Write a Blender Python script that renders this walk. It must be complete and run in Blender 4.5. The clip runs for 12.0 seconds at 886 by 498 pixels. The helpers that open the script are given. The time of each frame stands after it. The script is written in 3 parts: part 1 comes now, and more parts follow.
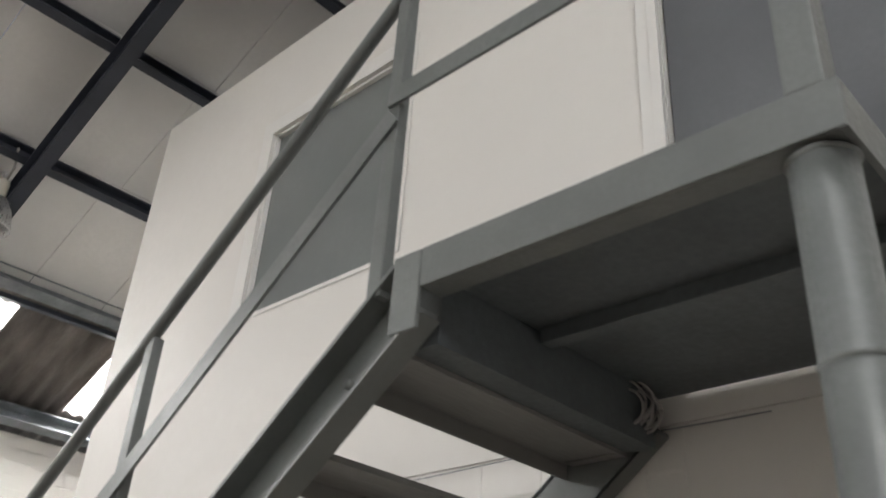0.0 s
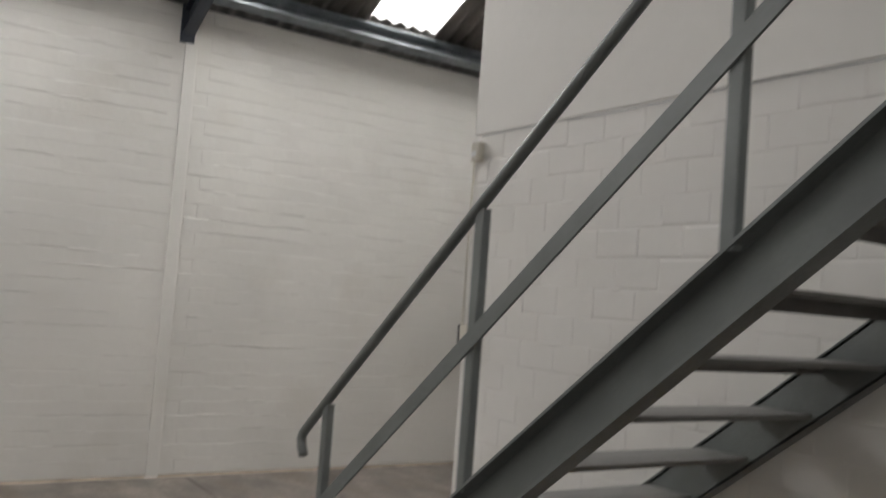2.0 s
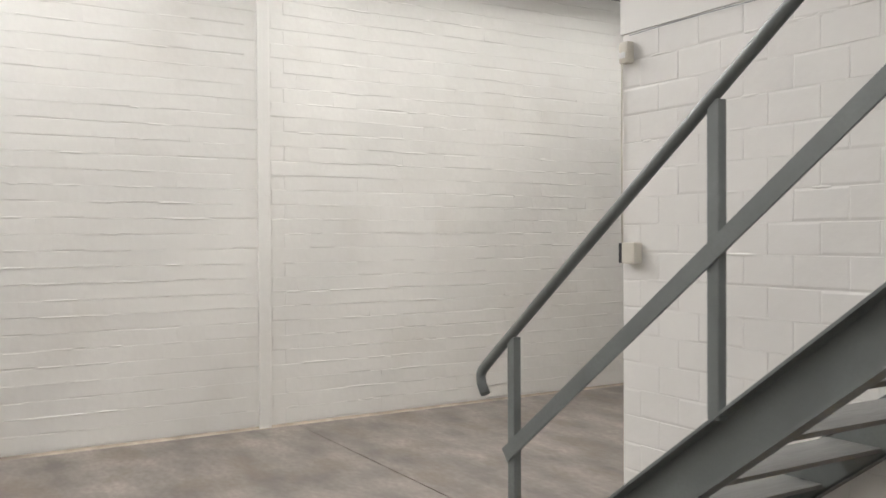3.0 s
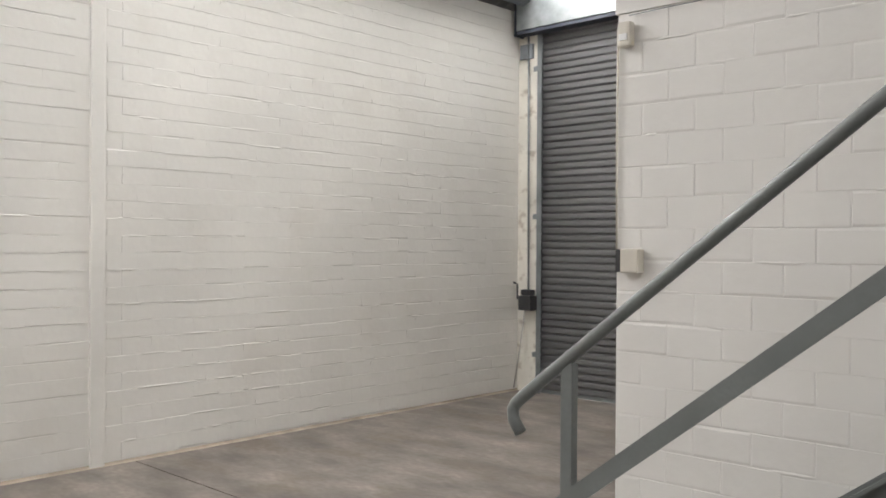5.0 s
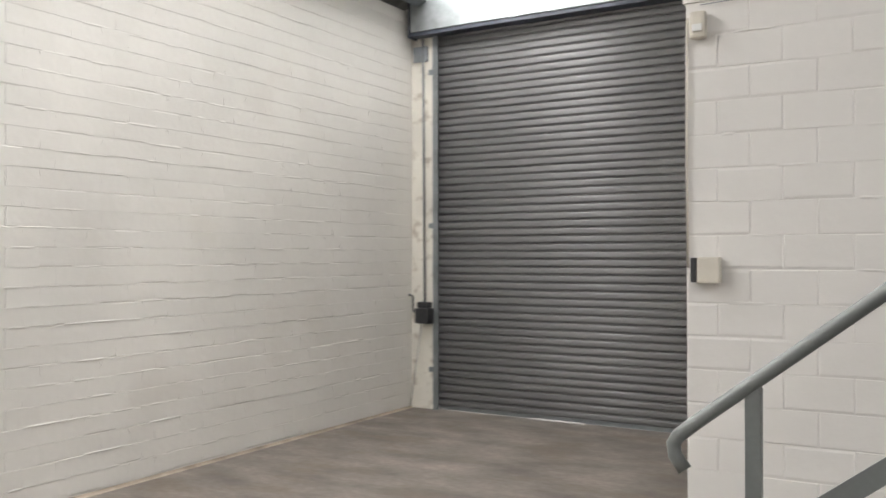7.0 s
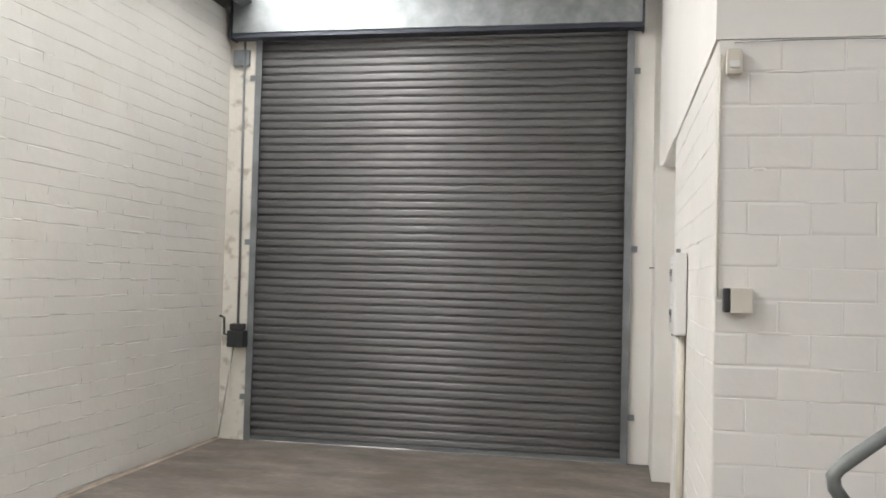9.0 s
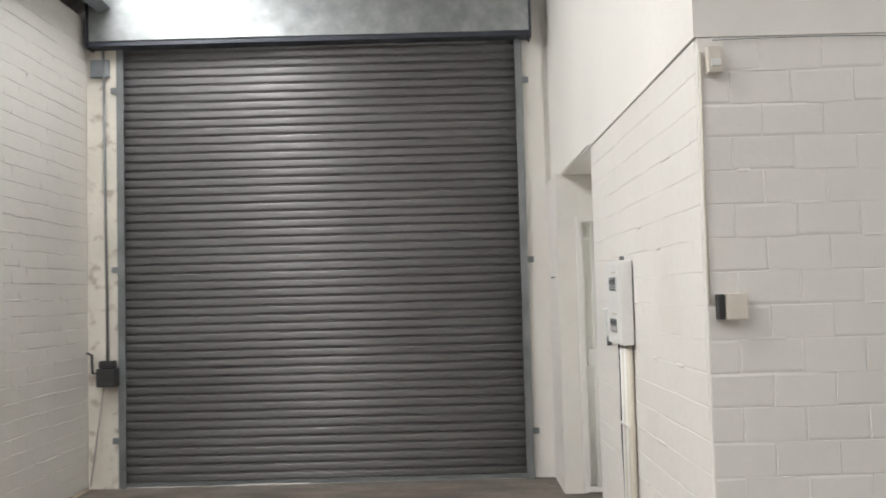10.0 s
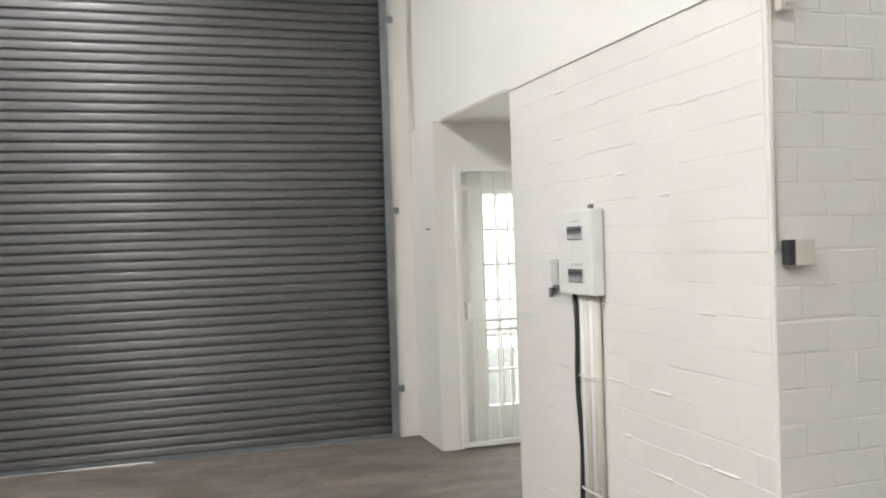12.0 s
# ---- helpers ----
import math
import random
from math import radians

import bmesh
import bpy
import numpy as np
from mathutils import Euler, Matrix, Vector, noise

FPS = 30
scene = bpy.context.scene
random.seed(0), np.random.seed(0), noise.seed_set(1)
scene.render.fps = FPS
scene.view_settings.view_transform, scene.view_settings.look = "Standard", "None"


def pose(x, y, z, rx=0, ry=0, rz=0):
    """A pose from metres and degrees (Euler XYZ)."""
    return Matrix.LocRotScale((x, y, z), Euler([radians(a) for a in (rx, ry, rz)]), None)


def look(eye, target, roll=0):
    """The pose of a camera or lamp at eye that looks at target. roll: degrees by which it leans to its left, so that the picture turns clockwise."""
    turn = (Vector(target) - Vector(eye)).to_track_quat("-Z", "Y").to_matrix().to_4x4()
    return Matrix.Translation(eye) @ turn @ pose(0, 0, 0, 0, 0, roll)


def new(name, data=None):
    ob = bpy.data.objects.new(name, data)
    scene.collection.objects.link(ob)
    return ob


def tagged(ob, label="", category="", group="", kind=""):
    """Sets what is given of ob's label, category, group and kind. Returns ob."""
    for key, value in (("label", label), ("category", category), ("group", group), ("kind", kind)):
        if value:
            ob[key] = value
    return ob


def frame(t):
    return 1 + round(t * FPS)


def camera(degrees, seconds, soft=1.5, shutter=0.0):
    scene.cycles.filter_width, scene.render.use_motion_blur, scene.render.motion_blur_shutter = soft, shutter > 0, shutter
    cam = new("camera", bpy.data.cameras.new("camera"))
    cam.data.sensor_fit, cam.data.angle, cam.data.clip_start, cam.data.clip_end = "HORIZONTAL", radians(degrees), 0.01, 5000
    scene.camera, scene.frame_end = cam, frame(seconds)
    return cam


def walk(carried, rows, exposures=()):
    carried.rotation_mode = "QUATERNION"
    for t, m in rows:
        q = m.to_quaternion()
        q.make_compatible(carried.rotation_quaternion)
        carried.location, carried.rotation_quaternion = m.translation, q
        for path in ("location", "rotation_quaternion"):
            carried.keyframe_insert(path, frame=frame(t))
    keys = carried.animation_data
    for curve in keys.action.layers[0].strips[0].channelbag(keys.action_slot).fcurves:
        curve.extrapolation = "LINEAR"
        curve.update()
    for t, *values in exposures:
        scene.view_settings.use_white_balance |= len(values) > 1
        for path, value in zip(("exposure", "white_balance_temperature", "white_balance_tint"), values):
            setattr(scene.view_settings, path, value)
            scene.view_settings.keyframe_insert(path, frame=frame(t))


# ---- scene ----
cam = camera(53.3, 12.0, soft=1.6, shutter=0.4)
PATH = [
    (0, (0.044, 1.602, 1.66), (-1.182, 2.836, 2.648), 3.9),
    (0.2, (-0.032, 1.522, 1.66), (-1.224, 2.769, 2.673), 3.2),
    (0.5, (-0.146, 1.412, 1.657), (-1.372, 2.695, 2.579), 2.8),
    (0.7, (-0.22, 1.36, 1.645), (-1.497, 2.639, 2.502), 3.2),
    (1, (-0.34, 1.3, 1.626), (-1.749, 2.501, 2.382), 5.6),
    (1.2, (-0.44, 1.265, 1.629), (-1.939, 2.434, 2.253), 4.6),
    (1.5, (-0.598, 1.215, 1.635), (-2.208, 2.319, 2.071), 3.3),
    (1.8, (-0.73, 1.151, 1.608), (-2.385, 2.253, 1.824), 5.1),
    (2, (-0.818, 1.1, 1.588), (-2.482, 2.203, 1.709), 4.3),
    (2.2, (-0.91, 1.037, 1.574), (-2.595, 2.115, 1.591), 2.8),
    (2.5, (-1.057, 0.942, 1.555), (-2.737, 2.026, 1.507), 1.9),
    (2.8, (-1.225, 0.882, 1.535), (-2.958, 1.88, 1.471), 1.6),
    (3, (-1.34, 0.849, 1.524), (-3.052, 1.882, 1.496), -0.3),
    (3.5, (-1.614, 0.766, 1.516), (-3.285, 1.864, 1.474), -0.2),
    (5.5, (-2.6, 0.517, 1.503), (-3.9, 2.037, 1.523), -0.0),
    (6, (-2.831, 0.449, 1.493), (-4.114, 1.983, 1.539), -0.0),
    (6.5, (-3.088, 0.407, 1.504), (-4.327, 1.977, 1.531), 0.3),
    (7, (-3.369, 0.374, 1.503), (-4.39, 2.093, 1.517), -0.1),
    (9, (-4.574, 0.194, 1.499), (-4.96, 2.156, 1.567), 1.5),
    (9.5, (-4.862, 0.315, 1.506), (-5.077, 2.302, 1.576), -1.0),
    (10, (-5.116, 0.443, 1.515), (-5.126, 2.44, 1.619), -1.5),
    (10.5, (-5.397, 0.539, 1.524), (-5.249, 2.532, 1.587), -1.9),
    (11, (-5.679, 0.719, 1.526), (-5.458, 2.704, 1.637), -1.7),
    (11.5, (-5.927, 0.88, 1.51), (-5.546, 2.843, 1.566), -0.8),
    (12, (-6.187, 1.007, 1.518), (-5.581, 2.913, 1.506), -1.9),
]
EXPOSURES = [(0, -0.28), (0.5, -0.30), (1.0, -0.78), (1.5, -1.2), (2.0, -1.2), (2.5, -0.42), (3.0, -0.40), (3.5, -0.44), (6.0, -0.54), (6.5, -0.40), (7.0, -0.42), (9.0, -0.46), (10.5, -0.62), (12.0, -0.52)]
walk(cam, [(t, look(eye, target, roll)) for t, eye, target, roll in PATH], EXPOSURES)

# ---- the plan, in metres ----
LEFT, FRONT, SIDE, END = -8.1, 3.50, -4.23, 7.80   # left wall, office front, office side, street wall
RIGHT, BACK, WALL_TOP, LEDGE, OFFICE_TOP = 7.0, -7.0, 3.90, 2.392, 4.84
SLOPE, RIDGE = 0.48, -0.55


def rafter_z(x, off=0.0):
    """Height of the rafters' middle line, plus off."""
    return 3.75 + off + SLOPE * (x + 8.07) if x <= RIDGE else 3.75 + off + SLOPE * (2 * RIDGE - x + 8.07)


# ---- world, sun, sky light ----
world = bpy.data.worlds.new("sky")
scene.world = world
world.use_nodes = True
wn = world.node_tree.nodes
sky = wn.new("ShaderNodeTexSky")
sky.sky_type, sky.sun_disc = "NISHITA", False
sky.sun_elevation, sky.sun_rotation = radians(50), radians(20)
wn["Background"].inputs[1].default_value = 0.15
world.node_tree.links.new(sky.outputs[0], wn["Background"].inputs[0])
sun = new("sun", bpy.data.lights.new("sun", "SUN"))
sun.data.energy, sun.data.angle, sun.data.color = 1.5, radians(10), (1, 0.96, 0.9)
sun.matrix_world = look((3, 12, 16), (0, 0, 0))


def sky_lamp(name, at, tilt, sx, sy, watts, color=(1.0, 0.988, 0.985)):
    ob = new(name, bpy.data.lights.new(name, "AREA"))
    ob.data.shape, ob.data.size, ob.data.size_y, ob.data.energy, ob.data.color = "RECTANGLE", sx, sy, watts, color
    ob.matrix_world = pose(*at, 0, tilt, 0)
    return ob


SKY_Y = [-5.12, -3.47, -1.82, -0.17, 1.48, 3.13, 4.79, 6.45]
SKY_W, SKY_X0, SKY_X1 = 0.77, -7.95, -6.98
SKY_WATTS = {y: 85 if y > 4.5 else 104 for y in SKY_Y}   # last two lamps set dimmer, to darken the shutter end
TILT_N = Vector((-SLOPE, 0, 1)).normalized()
for y0 in SKY_Y:
    c = Vector(((SKY_X0 + SKY_X1) / 2, y0 + SKY_W / 2, rafter_z((SKY_X0 + SKY_X1) / 2, 0.35))) + 0.10 * TILT_N
    sky_lamp("skylight_daylight", c, -math.degrees(math.atan(SLOPE)), 1.12, SKY_W + 0.06, SKY_WATTS[y0])
# added fill lamps, unseen, high on both slopes behind and beside the walk
HIGH = [(-2.2, -5.0), (-2.2, -1.8), (1.4, -5.0), (1.4, -1.8), (1.4, 1.4), (4.4, -1.8)]
for x0, y0 in HIGH:
    n = Vector((-SLOPE if x0 < RIDGE else SLOPE, 0, 1)).normalized()
    c = Vector((x0, y0, rafter_z(x0, 0.35))) + 0.10 * n
    sky_lamp("unseen_roof_fill", c, -math.degrees(math.atan(SLOPE)) * (1 if x0 < RIDGE else -1), 1.7, 0.75, 40 if x0 < RIDGE else 165)


# daylight through the glazed street door
door_light = new("door_daylight", bpy.data.lights.new("door_daylight", "AREA"))
door_light.data.shape, door_light.data.size, door_light.data.size_y, door_light.data.energy, door_light.data.color = "RECTANGLE", 0.52, 1.55, 28, (1, 0.985, 0.96)
door_light.matrix_world = look((-3.66, 7.42, 1.1), (-3.66, 6.0, 0.9))


# ---- materials ----
def material(name, color, rough=0.6, metal=0.0, var=0.08, scale=3.0, fine=60.0, bump=0.1, dist=0.004, per=0.0, spots=None, stretch=(1, 1, 1)):
    """A surface with broad and fine variation; spots: (colour, scale, threshold, strength) for stains; per: change from piece to piece."""
    m = bpy.data.materials.new(name)
    m.use_nodes = True
    nt = m.node_tree
    b = nt.nodes["Principled BSDF"]
    b.inputs["Metallic"].default_value = metal
    geo = nt.nodes.new("ShaderNodeNewGeometry")
    mp = nt.nodes.new("ShaderNodeMapping")
    mp.inputs["Scale"].default_value = stretch
    nt.links.new(geo.outputs["Position"], mp.inputs[0])

    def noise_tex(sc, detail=4):
        n = nt.nodes.new("ShaderNodeTexNoise")
        n.inputs["Scale"].default_value, n.inputs["Detail"].default_value = sc, detail
        nt.links.new(mp.outputs[0], n.inputs["Vector"])
        return n

    def mix(kind, fac, a, c):
        x = nt.nodes.new("ShaderNodeMix")
        x.data_type, x.blend_type = "RGBA", kind
        for sock, v in ((x.inputs[0], fac), (x.inputs[6], a), (x.inputs[7], c)):
            if isinstance(v, (int, float)):
                sock.default_value = v
            elif isinstance(v, tuple):
                sock.default_value = (*v, 1)
            else:
                nt.links.new(v, sock)
        return x.outputs[2]

    def span(src, lo, hi, a=0.0, c=1.0):
        r = nt.nodes.new("ShaderNodeMapRange")
        r.inputs[1].default_value, r.inputs[2].default_value, r.inputs[3].default_value, r.inputs[4].default_value = lo, hi, a, c
        nt.links.new(src, r.inputs[0])
        return r.outputs[0]

    big, small = noise_tex(scale), noise_tex(fine, 3)
    dark = tuple(c * (1 - 2.2 * var) for c in color)
    lite = tuple(min(1, c * (1 + 0.8 * var)) for c in color)
    col = mix("MIX", span(big.outputs[0], 0.3, 0.7), dark, lite)
    col = mix("MIX", span(small.outputs[0], 0.3, 0.75, 0, 0.5), col, tuple(c * (1 - 1.5 * var) for c in color))
    if per:
        info = nt.nodes.new("ShaderNodeObjectInfo")
        col = mix("MIX", span(info.outputs["Random"], 0, 1, 0, per), col, tuple(c * 0.8 for c in color))
    if spots:
        sc, ssc, th, st = spots
        sp = noise_tex(ssc, 6)
        col = mix("MIX", span(sp.outputs[0], th, th + 0.12, 0, st), col, sc)
    nt.links.new(col, b.inputs["Base Color"])
    nt.links.new(span(small.outputs[0], 0.2, 0.8, max(0.05, rough - 0.1), min(1, rough + 0.1)), b.inputs["Roughness"])
    bp = nt.nodes.new("ShaderNodeBump")
    bp.inputs["Strength"].default_value, bp.inputs["Distance"].default_value = bump, dist
    nt.links.new(small.outputs[0], bp.inputs["Height"])
    nt.links.new(bp.outputs[0], b.inputs["Normal"])
    return m


PAINT = material("white_wall_paint", (0.755, 0.733, 0.695), 0.5, 0, 0.03, 1.1, 22, 0.22, 0.006, per=0.1, spots=((0.46, 0.40, 0.32), 1.3, 0.58, 0.12))
PLASTER = material("smooth_white_paint", (0.77, 0.75, 0.71), 0.6, 0, 0.025, 0.9, 25, 0.15, 0.004)
PIER = material("stained_white_plaster", (0.72, 0.69, 0.62), 0.7, 0, 0.08, 2.5, 40, 0.4, 0.006, spots=((0.22, 0.15, 0.10), 8, 0.56, 0.55))
TRIM = material("white_gloss_paint", (0.78, 0.77, 0.74), 0.35, 0, 0.02, 4, 60, 0.1, 0.002)
STEEL = material("grey_steel_paint", (0.178, 0.19, 0.185), 0.45, 0.15, 0.10, 5, 90, 0.15, 0.002)
TREAD = material("worn_grey_tread", (0.235, 0.232, 0.222), 0.5, 0.1, 0.10, 5, 60, 0.2, 0.002, stretch=(4, 0.25, 1))
# darker and bluer than STEEL, for the landing's deck and inner beams
UNDER = material("dark_grey_landing_steel", (0.125, 0.142, 0.15), 0.6, 0.1, 0.15, 3, 60, 0.2, 0.002)
NAVY = material("dark_blue_grey_steel", (0.045, 0.052, 0.07), 0.45, 0.1, 0.12, 4, 70, 0.15, 0.002)
GALV = material("galvanised_sheet", (0.46, 0.49, 0.50), 0.36, 0.75, 0.16, 7, 22, 0.1, 0.002)
PURL = material("dull_galvanised_purlin", (0.25, 0.27, 0.29), 0.5, 0.5, 0.18, 6, 40, 0.15, 0.002)
SLAT = material("grey_shutter_steel", (0.198, 0.195, 0.197), 0.54, 0.35, 0.10, 2.2, 50, 0.08, 0.002, per=0.25, stretch=(0.4, 1, 1.6))
GUIDE = material("grey_guide_steel", (0.23, 0.245, 0.255), 0.45, 0.5, 0.14, 5, 60, 0.15, 0.002)
CONC = material("worn_concrete", (0.182, 0.158, 0.136), 0.75, 0, 0.26, 1.9, 16, 0.35, 0.004, spots=((0.115, 0.092, 0.07), 1.7, 0.52, 0.7), stretch=(1, 1.8, 1))
BOARD = material("ceiling_board", (0.76, 0.75, 0.735), 0.8, 0, 0.07, 1.2, 30, 0.15, 0.003)
FIBRE = material("fibre_cement_sheet", (0.20, 0.18, 0.165), 0.85, 0, 0.25, 3, 50, 0.4, 0.004, stretch=(0.5, 2, 1))
BLACK = material("black_plastic", (0.03, 0.03, 0.032), 0.45, 0, 0.15, 8, 80, 0.1, 0.001)
BEIGE = material("beige_plastic", (0.62, 0.58, 0.50), 0.45, 0, 0.05, 8, 80, 0.1, 0.001)
PLASTIC = material("white_plastic", (0.72, 0.72, 0.70), 0.4, 0, 0.03, 8, 80, 0.05, 0.001)
YELLOW = material("yellow_plastic", (0.62, 0.34, 0.03), 0.45, 0, 0.10, 6, 60, 0.1, 0.002)
LEAFDOOR = material("grey_door_paint", (0.15, 0.158, 0.168), 0.5, 0, 0.08, 3, 50, 0.1, 0.002)
CABLE = material("pale_cable", (0.36, 0.345, 0.32), 0.5, 0, 0.1, 20, 80, 0.05, 0.001)
ASPHALT = material("asphalt", (0.3, 0.29, 0.28), 0.9, 0, 0.15, 0.6, 20, 0.4, 0.01)
ALUM = material("spun_aluminium", (0.6, 0.6, 0.6), 0.3, 0.8, 0.05, 6, 60, 0.05, 0.001)


def glass(name, tint, rough, clear):
    """Clear sheet with a share of gloss."""
    m = bpy.data.materials.new(name)
    m.use_nodes = True
    nt = m.node_tree
    nt.nodes.clear()
    out, mx, fr = (nt.nodes.new(k) for k in ("ShaderNodeOutputMaterial", "ShaderNodeMixShader", "ShaderNodeValue"))
    tr, gl = nt.nodes.new("ShaderNodeBsdfTransparent"), nt.nodes.new("ShaderNodeBsdfGlossy")
    tr.inputs[0].default_value = (*tint, 1)
    gl.inputs["Roughness"].default_value = rough
    fr.outputs[0].default_value = clear
    for a, c in ((fr.outputs[0], mx.inputs[0]), (tr.outputs[0], mx.inputs[1]), (gl.outputs[0], mx.inputs[2]), (mx.outputs[0], out.inputs[0])):
        nt.links.new(a, c)
    return m


# opaque grey: reflections and the room behind the glass put into the colour
GREY_PANE = material("opaque_grey_pane", (0.20, 0.215, 0.212), 0.18, 0, 0.06, 2, 40, 0.02, 0.001)
PANE = glass("window_glass", (0.85, 0.88, 0.87), 0.03, 0.07)
SHEET = glass("translucent_sheet", (0.8, 0.8, 0.78), 0.3, 0.06)
st = SHEET.node_tree
milk, blend = st.nodes.new("ShaderNodeBsdfTranslucent"), st.nodes.new("ShaderNodeMixShader")
milk.inputs[0].default_value, blend.inputs[0].default_value = (0.85, 0.85, 0.83, 1), 0.6
st.links.new(st.nodes["Mix Shader"].outputs[0], blend.inputs[1])
st.links.new(milk.outputs[0], blend.inputs[2])
st.links.new(blend.outputs[0], st.nodes["Material Output"].inputs[0])


HAZE = bpy.data.materials.new("bright_sky")
HAZE.use_nodes = True
HAZE.node_tree.nodes["Principled BSDF"].inputs["Emission Color"].default_value = (1.0, 0.98, 0.95, 1)
HAZE.node_tree.nodes["Principled BSDF"].inputs["Emission Strength"].default_value = 9.0


# ---- mesh helpers ----
def quick(name, verts, faces, mat, smooth=False):
    me = bpy.data.meshes.new(name)
    me.from_pydata(verts, [], faces)
    me.materials.append(mat)
    if smooth:
        me.polygons.foreach_set("use_smooth", [True] * len(me.polygons))
    return me


def box(bm, x0, x1, y0, y1, z0, z1, bevel=0.0):
    r = bmesh.ops.create_cube(bm, size=1)
    vs = r["verts"]
    bmesh.ops.scale(bm, vec=(x1 - x0, y1 - y0, z1 - z0), verts=vs)
    bmesh.ops.translate(bm, vec=((x0 + x1) / 2, (y0 + y1) / 2, (z0 + z1) / 2), verts=vs)
    if bevel:
        es = list({e for v in vs for e in v.link_edges})
        bmesh.ops.bevel(bm, geom=es, offset=bevel, segments=2, affect="EDGES", profile=0.7)
    return bm


def boxes(*spans, bevel=0.0):
    bm = bmesh.new()
    for s in spans:
        box(bm, *s, bevel=bevel)
    return bm


def sweep(bm, pts, section, up=Vector((0, 0, 1)), closed=True, caps=True):
    """Carries a flat section (a list of (side, up) pairs) along a line of points."""
    rings, n = [], len(pts)
    pts = [Vector(p) for p in pts]
    for i, p in enumerate(pts):
        d = (pts[min(i + 1, n - 1)] - pts[max(i - 1, 0)]).normalized()
        side = d.cross(up)
        side = side.normalized() if side.length > 1e-4 else Vector((1, 0, 0))
        top = side.cross(d).normalized()
        rings.append([bm.verts.new(p + side * a + top * b) for a, b in section])
    k = len(section)
    for r0, r1 in zip(rings, rings[1:]):
        for i in range(k if closed else k - 1):
            bm.faces.new((r0[i], r0[(i + 1) % k], r1[(i + 1) % k], r1[i]))
    if caps and closed:
        bm.faces.new(rings[0])
        bm.faces.new(list(reversed(rings[-1])))
    bmesh.ops.recalc_face_normals(bm, faces=bm.faces[:])
    return bm


def circle(r, n=14):
    return [(r * math.cos(2 * math.pi * i / n), r * math.sin(2 * math.pi * i / n)) for i in range(n)]


def tube(pts, r, n=14, up=Vector((0, 1, 0))):
    bm = sweep(bmesh.new(), pts, circle(r, n), up=up)
    for f in bm.faces:
        f.smooth = len(f.verts) == 4
    return bm


def lathe(bm, cx, cy, profile, n=28):
    rings = [[bm.verts.new((cx + r * math.cos(2 * math.pi * i / n), cy + r * math.sin(2 * math.pi * i / n), z)) for i in range(n)] for r, z in profile]
    for r0, r1 in zip(rings, rings[1:]):
        for i in range(n):
            f = bm.faces.new((r0[i], r0[(i + 1) % n], r1[(i + 1) % n], r1[i]))
            f.smooth = True
    return bm


BASE = {}


def thing(name, at, label, category, group="", kind=""):
    ob = new(name)
    ob.location = at
    BASE[ob] = Vector(at)
    return tagged(ob, label, category, group, kind)


def part(name, bm, mat, parent, label=""):
    """Links a bmesh, built in place, as one mesh under a thing or a part."""
    me = bpy.data.meshes.new(name)
    bm.to_mesh(me)
    bm.free()
    me.materials.append(mat)
    ob = new(name, me)
    ob.parent = parent
    ob.matrix_parent_inverse = Matrix.Translation(-BASE.get(parent, Vector()))
    return tagged(ob, label)


def solid(name, bm, mat, label, category, kind="", group=""):
    me = bpy.data.meshes.new(name)
    bm.to_mesh(me)
    bm.free()
    me.materials.append(mat)
    return tagged(new(name, me), label, category, group, kind)


def structure(name, bm, mat, label, category):
    return solid(name, bm, mat, label, category, "structure")


# ---- ground and floor ----
structure("ground", boxes((-300, 300, -300, 300, -0.5, -0.03)), ASPHALT, "plain grey asphalt ground around the building", "ground")
structure("backdrop", boxes((-14, 4, 13.0, 13.1, -0.02, 9)), HAZE, "plain bright hazy sky beyond the street doors", "backdrop")
floor = structure("floor", boxes((LEFT, RIGHT, BACK, 3.525, -0.2, 0.0), (LEFT, RIGHT, 3.535, END + 0.2, -0.2, 0.0), (LEFT, RIGHT, 3.52, 3.54, -0.2, -0.008)),
                  CONC, "worn brownish grey concrete floor with a saw-cut joint", "floor")

# ---- outer walls ----
wall_left = structure("wall_left", boxes((LEFT - 0.22, LEFT - 0.006, BACK, END + 0.2, 0, WALL_TOP)), PAINT, "white painted brick wall with uneven courses", "wall")
pier_l = structure("pilaster", boxes((LEFT - 0.05, LEFT + 0.014, 3.21, 3.31, 0, WALL_TOP - 0.2), bevel=0.006), PAINT, "narrow white painted pilaster in the brick wall", "pilaster")
wall_back = structure("wall_back", boxes((LEFT - 0.2, RIGHT + 0.2, BACK - 0.2, BACK, 0, 7.6)), PLASTER, "plain white painted wall", "wall")
wall_right = structure("wall_right", boxes((RIGHT, RIGHT + 0.2, BACK, END + 0.2, 0, 4.3)), PLASTER, "plain white painted wall", "wall")
DX0, DX1, DTOP = -7.80, -4.50, 3.64


def gable(y0, y1, spans):
    """Wall pieces under the roof between x0 and x1, from z0 up to the roof."""
    bm = bmesh.new()
    for x0, x1, z0 in spans:
        pts = [(x0, z0), (x1, z0), (x1, rafter_z(x1, 0.28)), (x0, rafter_z(x0, 0.28))]
        lo = [bm.verts.new((x, y0, z)) for x, z in pts]
        hi = [bm.verts.new((x, y1, z)) for x, z in pts]
        bm.faces.new(lo), bm.faces.new(hi[::-1])
        for i in range(4):
            bm.faces.new((lo[i], hi[i], hi[(i + 1) % 4], lo[(i + 1) % 4]))
    bmesh.ops.recalc_face_normals(bm, faces=bm.faces[:])
    return bm


